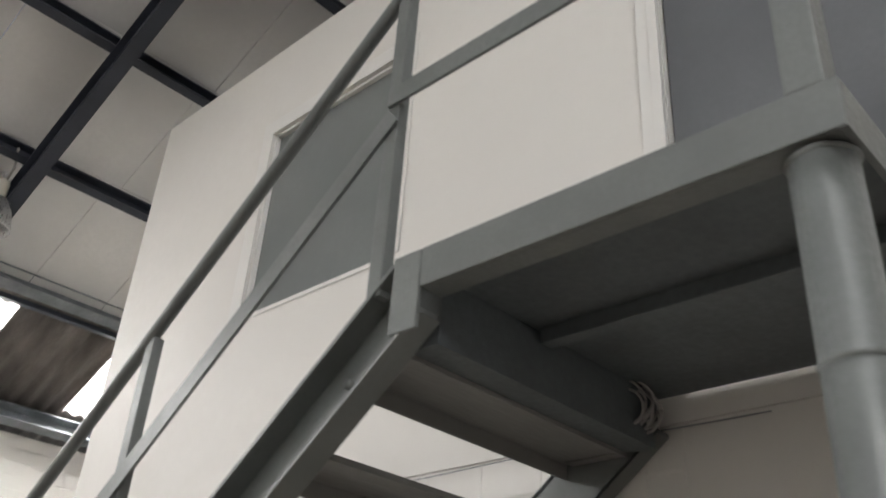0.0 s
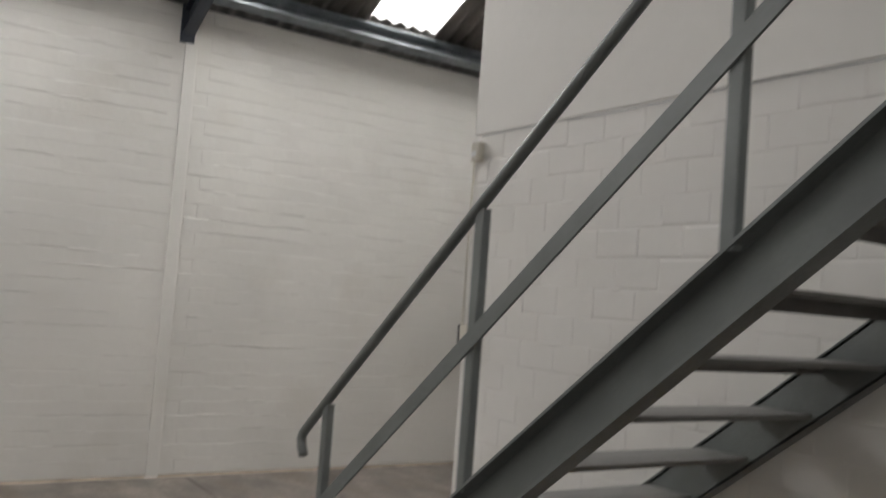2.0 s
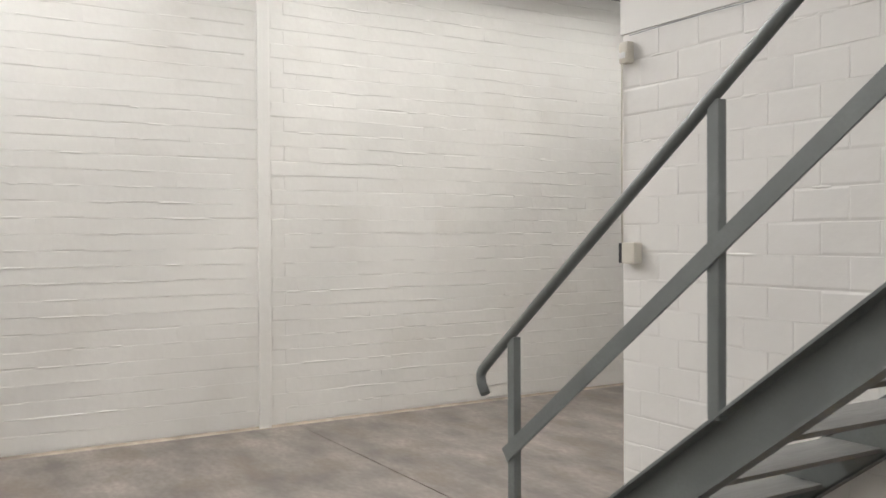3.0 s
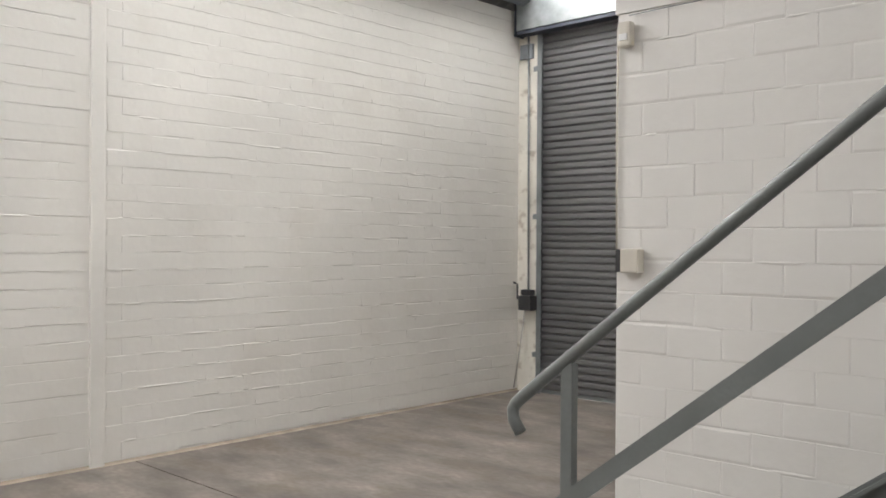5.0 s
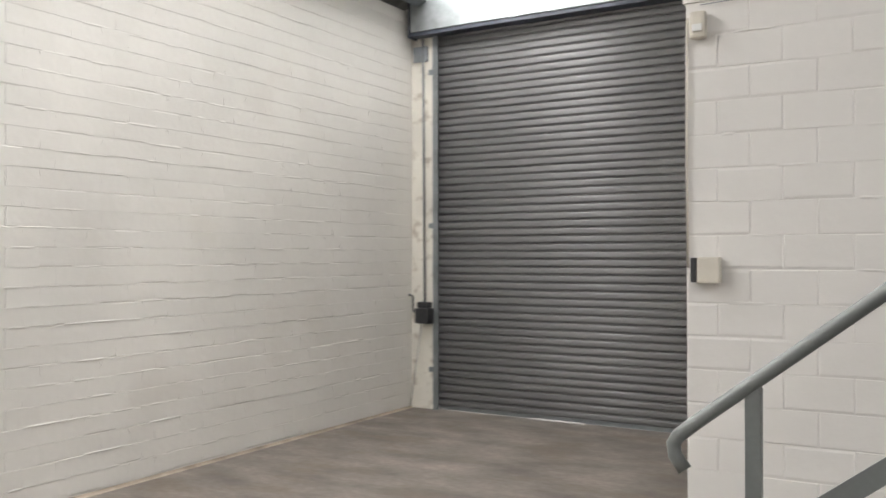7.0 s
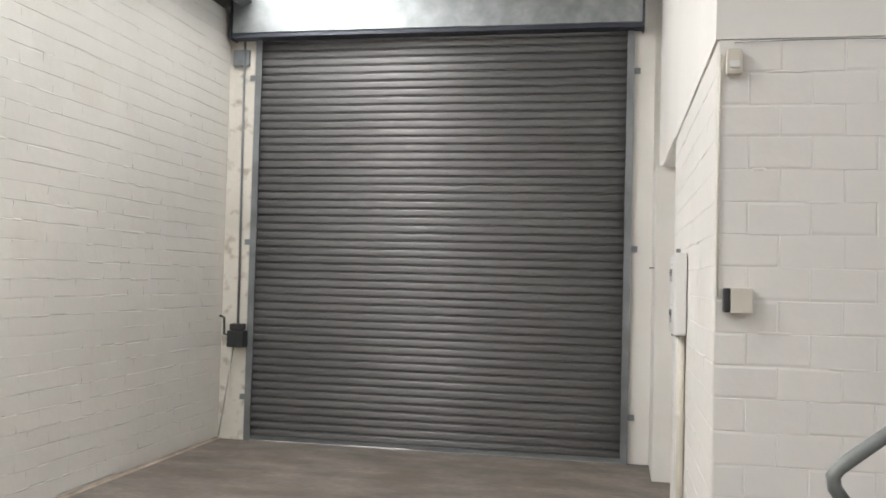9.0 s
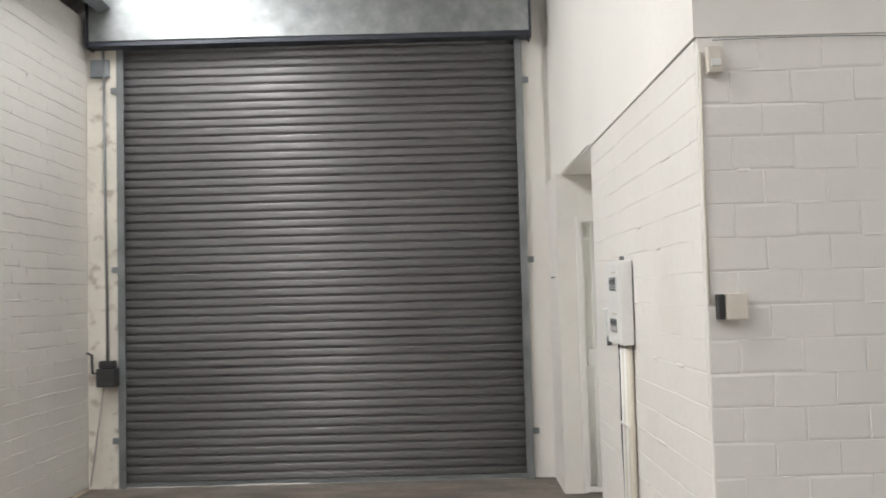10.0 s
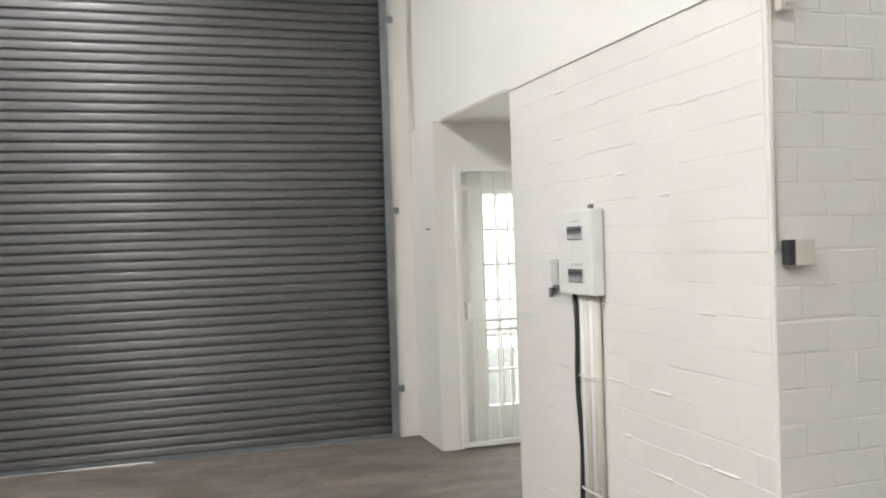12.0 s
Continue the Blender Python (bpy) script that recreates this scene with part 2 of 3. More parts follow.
wall_end = structure("wall_street", gable(END, END + 0.2, [(LEFT - 0.2, DX0, 0), (DX0, DX1, DTOP), (DX1, SIDE + 0.2, 0), (SIDE + 0.2, RIDGE, 2.4), (RIDGE, RIGHT, 2.4)]),
                     PLASTER, "white painted street wall around the roller shutter", "wall")
structure("wall_street_low", boxes((-2.9, RIGHT, END, END + 0.2, 0, 2.4)), PLASTER, "white painted street wall beside the entrance recess", "wall")
structure("pier_left", boxes((LEFT + 0.0, DX0 - 0.045, 7.735, END, 0, 3.70), bevel=0.008), PIER, "stained white plaster pier beside the roller shutter", "pier")
structure("pier_right", boxes((DX1 + 0.045, SIDE - 0.05, 7.765, END, 0, 3.9), bevel=0.008), PLASTER, "white plaster pier beside the roller shutter", "pier")

GRIME = material("tan_mortar_grime", (0.40, 0.34, 0.27), 0.85, 0, 0.25, 4, 40, 0.4, 0.004)
structure("mortar_fillet", sweep(bmesh.new(), [(LEFT, BACK, 0.0), (LEFT, 0, 0.0), (LEFT, 3.5, 0.0), (LEFT, END, 0.0)], [(0.0, -0.004), (0.022, -0.004), (0.008, 0.008), (0.0, 0.022)]), GRIME, "thin tan mortar line where wall meets floor", "skirting")

# ---- office block ----
wall_front = structure("wall_office_front", boxes((SIDE + 0.006, RIGHT, FRONT + 0.006, FRONT + 0.2, 0, LEDGE)), PAINT, "white painted block wall under the upper office", "wall")
wall_side = structure("wall_office_side", boxes((SIDE + 0.006, SIDE + 0.2, FRONT + 0.2, 5.80, 0, LEDGE), (SIDE - 0.05, -4.11, 7.16, END, 0, 2.415)),
                      PAINT, "white painted block wall beside the roller shutter", "wall")
WX0, WX1, WZ0, WZ1 = -3.06, -2.10, 3.25, 4.25
UX0, UX1, UZ1 = -0.95, -0.15, 4.50
UF = FRONT + 0.001
wall_upper = structure("wall_upper_front", boxes(
    (SIDE - 0.004, WX0, UF, UF + 0.1, LEDGE + 0.002, OFFICE_TOP), (WX0, WX1, UF, UF + 0.1, LEDGE + 0.002, WZ0), (WX0, WX1, UF, UF + 0.1, WZ1, OFFICE_TOP),
    (WX1, UX0, UF, UF + 0.1, LEDGE + 0.002, OFFICE_TOP), (UX0, UX1, UF, UF + 0.1, LEDGE + 0.002, 2.5), (UX0, UX1, UF, UF + 0.1, UZ1, OFFICE_TOP),
    (UX1, RIGHT, UF, UF + 0.1, LEDGE + 0.002, OFFICE_TOP)), PLASTER, "smooth white board wall of the upper office", "wall")
structure("wall_upper_side", boxes((SIDE - 0.004, SIDE + 0.1, UF + 0.1, END, 2.416, OFFICE_TOP), (SIDE - 0.004, SIDE + 0.1, UF + 0.1, 5.80, LEDGE + 0.002, 2.416)),
          PLASTER, "smooth white board wall of the upper office", "wall")
structure("office_ceiling", boxes((SIDE + 0.1, RIGHT, FRONT + 0.1, END, OFFICE_TOP - 0.12, OFFICE_TOP - 0.02)), BOARD, "plain white board ceiling of the upper office", "ceiling")
structure("office_floor", boxes((SIDE + 0.2, RIGHT, FRONT + 0.2, 5.80, 2.30, 2.42), (SIDE + 0.1, RIGHT, 5.80, END, 2.418, 2.43)), BOARD, "plain slab under the upper office", "slab")
structure("entrance_soffit", boxes((SIDE + 0.004, -2.9, 5.80, 7.16, 2.405, 2.416)), PLASTER, "white painted soffit over the entrance recess", "soffit")
structure("office_back_wall", boxes((SIDE + 0.1, RIGHT, 6.2, 6.3, 2.42, OFFICE_TOP - 0.12)), PLASTER, "plain white wall inside the upper office", "wall")
structure("entrance_walls", boxes((SIDE + 0.2, RIGHT, 5.60, 5.80, 0, 2.30), (-2.9, -2.7, 5.80, END, 0, 2.39)), PAINT, "plain white walls of the entrance recess", "wall")
GX0, GX1, GZ = -4.11, -3.28, 2.06
structure("wall_entrance", boxes((GX1, -2.9, 7.162, 7.36, 0, 2.404), (GX0, GX1, 7.162, 7.36, GZ, 2.404)), PLASTER, "white plastered wall around the entrance gate", "wall")

# ---- roof: rafters, purlins, boards, corrugated sheets ----
def i_section(h, w, t=0.012):
    return [(-w / 2, -h / 2), (w / 2, -h / 2), (w / 2, -h / 2 + t), (t / 2, -h / 2 + t), (t / 2, h / 2 - t), (w / 2, h / 2 - t), (w / 2, h / 2), (-w / 2, h / 2),
            (-w / 2, h / 2 - t), (-t / 2, h / 2 - t), (-t / 2, -h / 2 + t), (-w / 2, -h / 2 + t)]


for y in (-5.3, -1.05, 3.22):
    r = thing("roof_rafter", (LEFT, y, WALL_TOP - 0.2), "dark blue-grey painted steel rafter under the roof", "rafter", "roof rafters", "structure")
    part("beam", sweep(bmesh.new(), [(-8.10, y, rafter_z(-8.10)), (RIDGE, y, rafter_z(RIDGE))], i_section(0.20, 0.10)), NAVY, r)
    part("beam", sweep(bmesh.new(), [(RIDGE, y, rafter_z(RIDGE)), (RIGHT, y, rafter_z(RIGHT))], i_section(0.20, 0.10)), NAVY, r)
    part("end_plate", boxes((-8.105, -8.085, y - 0.06, y + 0.06, 3.58, 3.9)), NAVY, r)

C_SEC = [(-0.032, -0.075), (0.032, -0.075), (0.032, -0.06), (0.028, -0.06), (0.028, -0.071), (-0.028, -0.071), (-0.028, 0.071), (0.028, 0.071), (0.028, 0.06), (0.032, 0.06), (0.032, 0.075), (-0.032, 0.075)]


def purlin(x, off, sec, mat, label):
    sl = 1 if x <= RIDGE else -1
    ob = solid("purlin", sweep(bmesh.new(), [(x, BACK, rafter_z(x, off)), (x, END, rafter_z(x, off))], sec, up=Vector((-SLOPE * sl, 0, 1)).normalized()),
               mat, label, "purlin", "structure", "roof purlins")
    return ob


def scaled(sec, k, m=1.0):
    return [(a * m, b * k) for a, b in sec]


purlin(-7.93, 0.19, scaled(C_SEC, 1.15, 1.6), PURL, "dull galvanised steel eaves purlin on the wall top")
purlin(-6.64, 0.20, scaled(C_SEC, 1.15, 1.6), PURL, "dull galvanised steel purlin with dark flanges")
for x in (-5.66, -4.69, -3.7, -2.7, -1.7, 0.6, 1.8, 3.0, 4.2, 5.4, 6.6):
    purlin(x, 0.19, C_SEC, NAVY, "dark blue-grey steel purlin under the ceiling boards")
structure("eaves_angle", sweep(bmesh.new(), [(-6.86, BACK, rafter_z(-6.86, 0.24)), (-6.86, END, rafter_z(-6.86, 0.24))], [(-0.03, -0.02), (0.03, -0.02), (0.03, 0.02), (-0.03, 0.02)]),
          NAVY, "dark steel rail along the skylight tops", "rail")


def corrugated(x0, x1, y0, y1, off, amp=0.022, pitch=0.146, step=6):
    """A wavy sheet that follows the roof slope, waves across y."""
    n = max(2, int((y1 - y0) / pitch * step))
    verts, faces = [], []
    nrm = Vector((-SLOPE if x0 < RIDGE else SLOPE, 0, 1)).normalized()
    for i in range(n + 1):
        y = y0 + (y1 - y0) * i / n
        d = nrm * (amp * math.sin(2 * math.pi * y / pitch))
        for x in (x0, x1):
            for lift in (0.0, 0.008):
                p = Vector((x, y, rafter_z(x, off))) + d + nrm * lift
                verts.append(tuple(p))
    for i in range(n):
        a, b = 4 * i, 4 * i + 4
        faces += [(a, a + 2, b + 2, b), (a + 1, b + 1, b + 3, a + 3), (a, b, b + 1, a + 1), (a + 2, a + 3, b + 3, b + 2)]
    return verts, faces


roof = thing("roof", (LEFT, 0, WALL_TOP), "grey corrugated fibre-cement roof with translucent sheets", "roof", kind="structure")


def roof_piece(name, x0, x1, y0, y1, off, mat, label):
    me = quick(name, *corrugated(x0, x1, y0, y1, off), mat, True)
    ob = new(name, me)
    ob.parent = roof
    ob.matrix_parent_inverse = Matrix.Translation(-BASE[roof])
    return tagged(ob, label)


edge = BACK - 0.2
for y0 in SKY_Y:
    roof_piece("sheet", -8.4, -6.75, edge, y0 + 0.02, 0.34, FIBRE, "weathered grey corrugated sheet")
    roof_piece("sheet", -8.4, SKY_X0 + 0.03, y0 + 0.02, y0 + SKY_W - 0.02, 0.34, FIBRE, "weathered grey corrugated sheet")
    roof_piece("sheet", SKY_X1 - 0.03, -6.75, y0 + 0.02, y0 + SKY_W - 0.02, 0.34, FIBRE, "weathered grey corrugated sheet")
    sk = roof_piece("translucent_sheet", SKY_X0 - 0.05, SKY_X1 + 0.05, y0 - 0.05, y0 + SKY_W + 0.05, 0.375, SHEET, "bright translucent corrugated roof sheet")
    sk.visible_shadow = False
    edge = y0 + SKY_W - 0.02
roof_piece("sheet", -8.4, -6.75, edge, END + 0.2, 0.34, FIBRE, "weathered grey corrugated sheet")


def board_strip(bm, x0, x1, y0, y1, off=0.285, th=0.03):
    lo = [bm.verts.new((x, y, rafter_z(x, off))) for x, y in ((x0, y0), (x1, y0), (x1, y1), (x0, y1))]
    hi = [bm.verts.new((x, y, rafter_z(x, off + th))) for x, y in ((x0, y0), (x1, y0), (x1, y1), (x0, y1))]
    bm.faces.new(lo[::-1]), bm.faces.new(hi)
    for i in range(4):
        bm.faces.new((lo[i], lo[(i + 1) % 4], hi[(i + 1) % 4], hi[i]))


bm = bmesh.new()
xs = [-6.78, -5.66, -4.69, -3.7, -2.7, -1.7, RIDGE, 0.6, 1.8, 3.0, 4.2, 5.4, RIGHT + 0.2]
for x0, x1 in zip(xs, xs[1:]):
    y = BACK - 0.2 - random.random() * 0.2
    while y < END + 0.1:
        y1 = min(y + 0.62, END + 0.2)
        xc, yc = (x0 + x1) / 2, (y + y1) / 2
        if not any(abs(xc - hx) < 0.95 and abs(yc - hy) < 0.6 for hx, hy in HIGH):
            board_strip(bm, x0 + 0.003, x1 - 0.003, y + 0.003, y1 - 0.003, 0.285 + random.uniform(0, 0.006))
        y = y1
for f in bm.faces:
    f.smooth = False
structure("ceiling", bm, BOARD, "pale ceiling boards between the purlins", "ceiling")
structure("roof_flashing", boxes((-6.9, -6.75, BACK, END, 4.70, 4.72)), FIBRE, "grey roof flashing strip", "flashing")

# ---- high-bay lamp ----
LX, LY = -5.78, 3.10
LZ = rafter_z(LX) + 0.10
lamp = thing("high_bay_lamp", (LX, LY, LZ), "spun aluminium high-bay lamp hung from a rafter, unlit", "lamp")
part("hook", tube([(LX, LY, LZ + 0.02), (LX, LY, LZ - 0.06)], 0.012), ALUM, lamp)
part("gear_housing", lathe(bmesh.new(), LX, LY, [(0.0, LZ - 0.05), (0.06, LZ - 0.05), (0.065, LZ - 0.07), (0.065, LZ - 0.16), (0.05, LZ - 0.18), (0.03, LZ - 0.18)]), BEIGE, lamp, "pale gear housing")
part("reflector", lathe(bmesh.new(), LX, LY, [(0.05, LZ - 0.18), (0.09, LZ - 0.20), (0.13, LZ - 0.27), (0.155, LZ - 0.36), (0.165, LZ - 0.42), (0.16, LZ - 0.425), (0.15, LZ - 0.36), (0.125, LZ - 0.27), (0.085, LZ - 0.21), (0.03, LZ - 0.19)]),
     ALUM, lamp, "bell-shaped aluminium reflector")
part("bulb", lathe(bmesh.new(), LX, LY, [(0.02, LZ - 0.2), (0.025, LZ - 0.25), (0.05, LZ - 0.31), (0.045, LZ - 0.36), (0.0, LZ - 0.385)]), PLASTIC, lamp, "frosted white bulb")
part("cable", tube([(LX + 0.05, LY + 0.02, LZ - 0.06), (LX + 0.09, LY + 0.03, LZ + 0.03), (LX + 0.13, LY, LZ + 0.17)], 0.008), CABLE, lamp)

# ---- staircase ----
SY0, SY1 = 2.622, 3.44
RISE = 0.163


def top_z(x):
    """Upper edge of the stringers."""
    return 1.762 + 0.777 * (x + 2.017)


LAND_X, LAND_END, LAND_Z = -1.085, -0.24, 2.49
stair = thing("steel_staircase", (-4.2, SY0, 0), "grey painted open steel staircase with landing, beside the office wall", "staircase")


def stringer(y, out):
    """A channel whose flanges point outwards."""
    bm = bmesh.new()
    d, t, w = 0.183, 0.008, 0.055
    xb = -2.017 - 1.762 / 0.777
    web = [(xb, 0.0), (xb + 0.23, 0.0), (LAND_X + 0.07, top_z(LAND_X + 0.07) - d), (LAND_X + 0.07, LAND_Z), (LAND_X, LAND_Z), (xb, 0.012)]
    for (ya, yb) in ((y, y + t),):
        lo, hi = [bm.verts.new((x, ya, z)) for x, z in web], [bm.verts.new((x, yb, z)) for x, z in web]
        bm.faces.new(lo), bm.faces.new(hi[::-1])
        for i in range(len(web)):
            bm.faces.new((lo[i], hi[i], hi[(i + 1) % len(web)], lo[(i + 1) % len(web)]))
    ya, yb = (y - w, y + t) if out < 0 else (y, y + w)
    for dz in (0.0, -d + t * 1.3):
        p = [(xb + (0.012 if dz == 0 else 0.22), None), (LAND_X + (0.0 if dz == 0 else 0.07), None)]
        vs = []
        for x, _ in p:
            z = top_z(x) + dz
            vs.append([bm.verts.new((x, ya, z)), bm.verts.new((x, yb, z)), bm.verts.new((x, yb, z - t * 1.3)), bm.verts.new((x, ya, z - t * 1.3))])
        a, b = vs
        for i in range(4):
            bm.faces.new((a[i], a[(i + 1) % 4], b[(i + 1) % 4], b[i]))
        bm.faces.new(a[::-1]), bm.faces.new(b)
    bmesh.ops.recalc_face_normals(bm, faces=bm.faces[:])
    return bm


part("stringer", stringer(SY0 + 0.045, -1), STEEL, stair)
part("stringer", stringer(SY1 + 0.001, 1), STEEL, stair)
part("joint_plate", boxes((LAND_X - 0.002, LAND_X + 0.07, SY0 - 0.013, SY0 - 0.004, LAND_Z - 0.165, LAND_Z - 0.002), bevel=0.003), STEEL, stair)
part("bolt", lathe(bmesh.new(), 0, 0, [(0.0, 0.01), (0.012, 0.01), (0.012, 0)], 8), STEEL, stair).matrix_basis = Matrix.Translation((LAND_X - 0.16, SY0 + 0.044, 2.28)) @ pose(0, 0, 0, 90)


def tread(k):
    """A smooth folded plate: deep lip at the nose, shallow one behind."""
    zt = LAND_Z - 0.004 - RISE * k
    xn = -2.017 + (zt - 1.762) / 0.777 + 0.010
    y0, y1 = SY0 + 0.055, SY1
    return boxes((xn, xn + 0.185, y0, y1, zt - 0.006, zt), (xn, xn + 0.006, y0, y1, zt - 0.045, zt - 0.004),
                 (xn + 0.179, xn + 0.185, y0, y1, zt - 0.014, zt - 0.004), (xn + 0.02, xn + 0.17, y0, y0 + 0.03, zt - 0.011, zt - 0.006),
                 (xn + 0.02, xn + 0.17, y1 - 0.03, y1, zt - 0.011, zt - 0.006), bevel=0.0015)


for k in range(1, 15):
    part("tread", tread(k), TREAD, stair)

landing = thing("stair_landing", (LAND_X, SY0, LAND_Z), "grey painted steel landing on a round post, outside the upper door", "landing")
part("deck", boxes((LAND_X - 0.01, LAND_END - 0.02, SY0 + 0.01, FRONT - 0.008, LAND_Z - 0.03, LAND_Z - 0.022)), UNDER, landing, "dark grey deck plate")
part("edge_beam", boxes((LAND_X + 0.07, LAND_END + 0.01, SY0 - 0.01, SY0 + 0.0, LAND_Z - 0.082, LAND_Z), (LAND_X + 0.07, LAND_END, SY0, SY0 + 0.05, LAND_Z - 0.082, LAND_Z - 0.075), bevel=0.002), STEEL, landing)
part("end_beam", boxes((LAND_END - 0.0, LAND_END + 0.012, SY0 - 0.008, FRONT - 0.01, LAND_Z - 0.084, LAND_Z - 0.002), bevel=0.002), STEEL, landing)
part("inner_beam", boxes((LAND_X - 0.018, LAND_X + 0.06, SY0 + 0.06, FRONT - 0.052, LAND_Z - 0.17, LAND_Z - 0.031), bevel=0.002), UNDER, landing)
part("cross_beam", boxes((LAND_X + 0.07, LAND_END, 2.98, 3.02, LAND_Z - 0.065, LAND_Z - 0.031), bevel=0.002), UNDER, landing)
PX = LAND_END - 0.047
post = part("round_post", tube([(PX, SY0 + 0.05, 0.0), (PX, SY0 + 0.05, LAND_Z - 0.084)], 0.048, 24), STEEL, landing)
part("weld_seam", lathe(bmesh.new(), PX, SY0 + 0.05, [(0.048, 2.095), (0.0515, 2.10), (0.048, 2.106)], 24), STEEL, post)
part("weld_seam", lathe(bmesh.new(), PX, SY0 + 0.05, [(0.047, 2.395), (0.053, 2.401), (0.047, 2.407)], 24), STEEL, post)
part("base_plate", boxes((PX - 0.09, PX + 0.09, SY0 - 0.04, SY0 + 0.14, 0.0, 0.01)), STEEL, post)

rail = thing("stair_railing", (-3.81, SY0, 0.3), "grey painted steel handrail with flat middle rail on the staircase", "railing")
RY = SY0 + 0.002


def rail_z(x):
    return 1.190 + 0.777 * (x + 3.812)


for x in (-3.822, -2.926, -2.032, -1.15):
    zb = top_z(x) - 0.009
    part("post", boxes((x - 0.0195, x + 0.0195, RY - 0.008, RY + 0.022, zb, rail_z(x) - 0.005), bevel=0.004), STEEL, rail)
hr = [(-3.99, RY, 0.955), (-4.015, RY, 0.99), (-4.019, RY, 1.02), (-4.007, RY, 1.04), (-3.98, RY, rail_z(-3.98) + 0.004), (-3.9, RY, rail_z(-3.9) + 0.006)]
hr += [(x, RY, rail_z(x) + 0.008) for x in (-3.5, -2.9, -2.3, -1.7, -1.17)] + [(-1.13, RY, 3.29), (-1.09, RY, 3.30), (-0.6, RY, 3.30), (-0.28, RY, 3.30)]
part("handrail", tube(hr, 0.0185, 16), STEEL, rail)


def flat_bar(x0, z0, x1, z1, h=0.05):
    return sweep(bmesh.new(), [(x0, RY - 0.0125, z0), (x1, RY - 0.0125, z1)], [(-0.004, -h / 2), (0.004, -h / 2), (0.004, h / 2), (-0.004, h / 2)])


part("middle_rail", flat_bar(-3.85, 0.763, -1.14, 0.763 + 0.777 * 2.71), STEEL, rail)
part("middle_rail", flat_bar(-1.16, 2.925, -0.27, 2.935), STEEL, rail)
part("corner_post", boxes((-0.305, -0.245, SY0 - 0.009, SY0 + 0.045, LAND_Z + 0.0005, 3.31), bevel=0.005), STEEL, rail)
part("end_handrail", tube([(-0.275, RY, 3.30), (-0.275, FRONT - 0.03, 3.30)], 0.0185, 16, up=Vector((0, 0, 1))), STEEL, rail)

# ---- upper office window and door ----
win = thing("window_1", ((WX0 + WX1) / 2, FRONT, WZ0), "white framed fixed window of the upper office", "window", kind="structure")
fr = part("window_frame", boxes((WX0 - 0.08, WX0, UF - 0.012, UF - 0.002, WZ0 - 0.02, WZ1 + 0.08), (WX1, WX1 + 0.03, UF - 0.006, UF - 0.002, WZ0, WZ1 + 0.08),
     (WX0, WX1, UF - 0.012, UF - 0.002, WZ1, WZ1 + 0.08), (WX0 - 0.0, WX1, UF - 0.004, UF - 0.002, WZ0 - 0.02, WZ0), bevel=0.003), TRIM, win)
part("beading", boxes((WX0, WX0 + 0.015, UF + 0.01, UF + 0.09, WZ0, WZ1), (WX1 - 0.015, WX1, UF + 0.01, UF + 0.09, WZ0, WZ1), (WX0 + 0.015, WX1 - 0.015, UF + 0.01, UF + 0.09, WZ1 - 0.015, WZ1)), TRIM, fr)
part("pane", boxes((WX0 + 0.002, WX1 - 0.002, UF + 0.03, UF + 0.036, WZ0 + 0.002, WZ1 - 0.002)), GREY_PANE, win, "window glass as opaque grey, reflection and dim interior in its colour")
door = thing("door_1", (UX0, FRONT, LAND_Z), "dark grey upper office door in a white frame", "door", kind="structure")
part("door_frame", boxes((UX0 - 0.075, UX0 - 0.002, UF - 0.02, UF - 0.002, LAND_Z - 0.02, UZ1 + 0.07), (UX1 + 0.002, UX1 + 0.075, UF - 0.02, UF - 0.002, LAND_Z - 0.02, UZ1 + 0.07), (UX0 - 0.002, UX1 + 0.002, UF - 0.02, UF - 0.002, UZ1, UZ1 + 0.07), bevel=0.003), TRIM, door)
part("door_frame", boxes((UX0 - 0.03, UX0 + 0.004, UF - 0.03, UF - 0.021, LAND_Z - 0.02, UZ1 + 0.03), bevel=0.003), TRIM, door)
part("door_leaf", boxes((UX0 + 0.006, UX1 - 0.006, UF + 0.02, UF + 0.06, LAND_Z + 0.01, UZ1 - 0.005), bevel=0.003), LEAFDOOR, door)
part("handle", boxes((UX1 - 0.1, UX1 - 0.07, UF - 0.005, UF + 0.019, LAND_Z + 0.98, LAND_Z + 1.1), (UX1 - 0.18, UX1 - 0.075, UF - 0.02, UF - 0.006, LAND_Z + 1.05, LAND_Z + 1.07), bevel=0.003), GALV, door, "metal lever handle")

# ---- roller shutter ----
shutter = thing("roller_shutter", ((DX0 + DX1) / 2, 7.76, 0), "closed grey steel roller shutter with horizontal slats", "roller shutter")
PITCH = 0.0715
prof = [(0.0, 0.0), (-0.012, 0.002), (-0.0158, 0.006), (-0.0172, 0.016), (-0.0178, 0.030), (-0.0172, 0.044), (-0.0155, 0.0525), (-0.012, 0.0565), (0.001, 0.058),
        (0.001, 0.061), (-0.006, 0.063), (-0.0075, 0.065), (-0.006, 0.067), (0.001, 0.069), (0.001, PITCH)]
bm = bmesh.new()
rings = [[bm.verts.new((x, a, b)) for a, b in prof] + [bm.verts.new((x, a + 0.004, b)) for a, b in reversed(prof)] for x in (DX0 - 0.01, DX1 + 0.01)]
m_ = len(rings[0])
for i in range(m_):
    f = bm.faces.new((rings[0][i], rings[0][(i + 1) % m_], rings[1][(i + 1) % m_], rings[1][i]))
    f.smooth = True
bm.faces.new(rings[0]), bm.faces.new(rings[1][::-1])
bmesh.ops.recalc_face_normals(bm, faces=bm.faces[:])
slat_mesh = bpy.data.meshes.new("slat")
bm.to_mesh(slat_mesh)
bm.free()
slat_mesh.materials.append(SLAT)
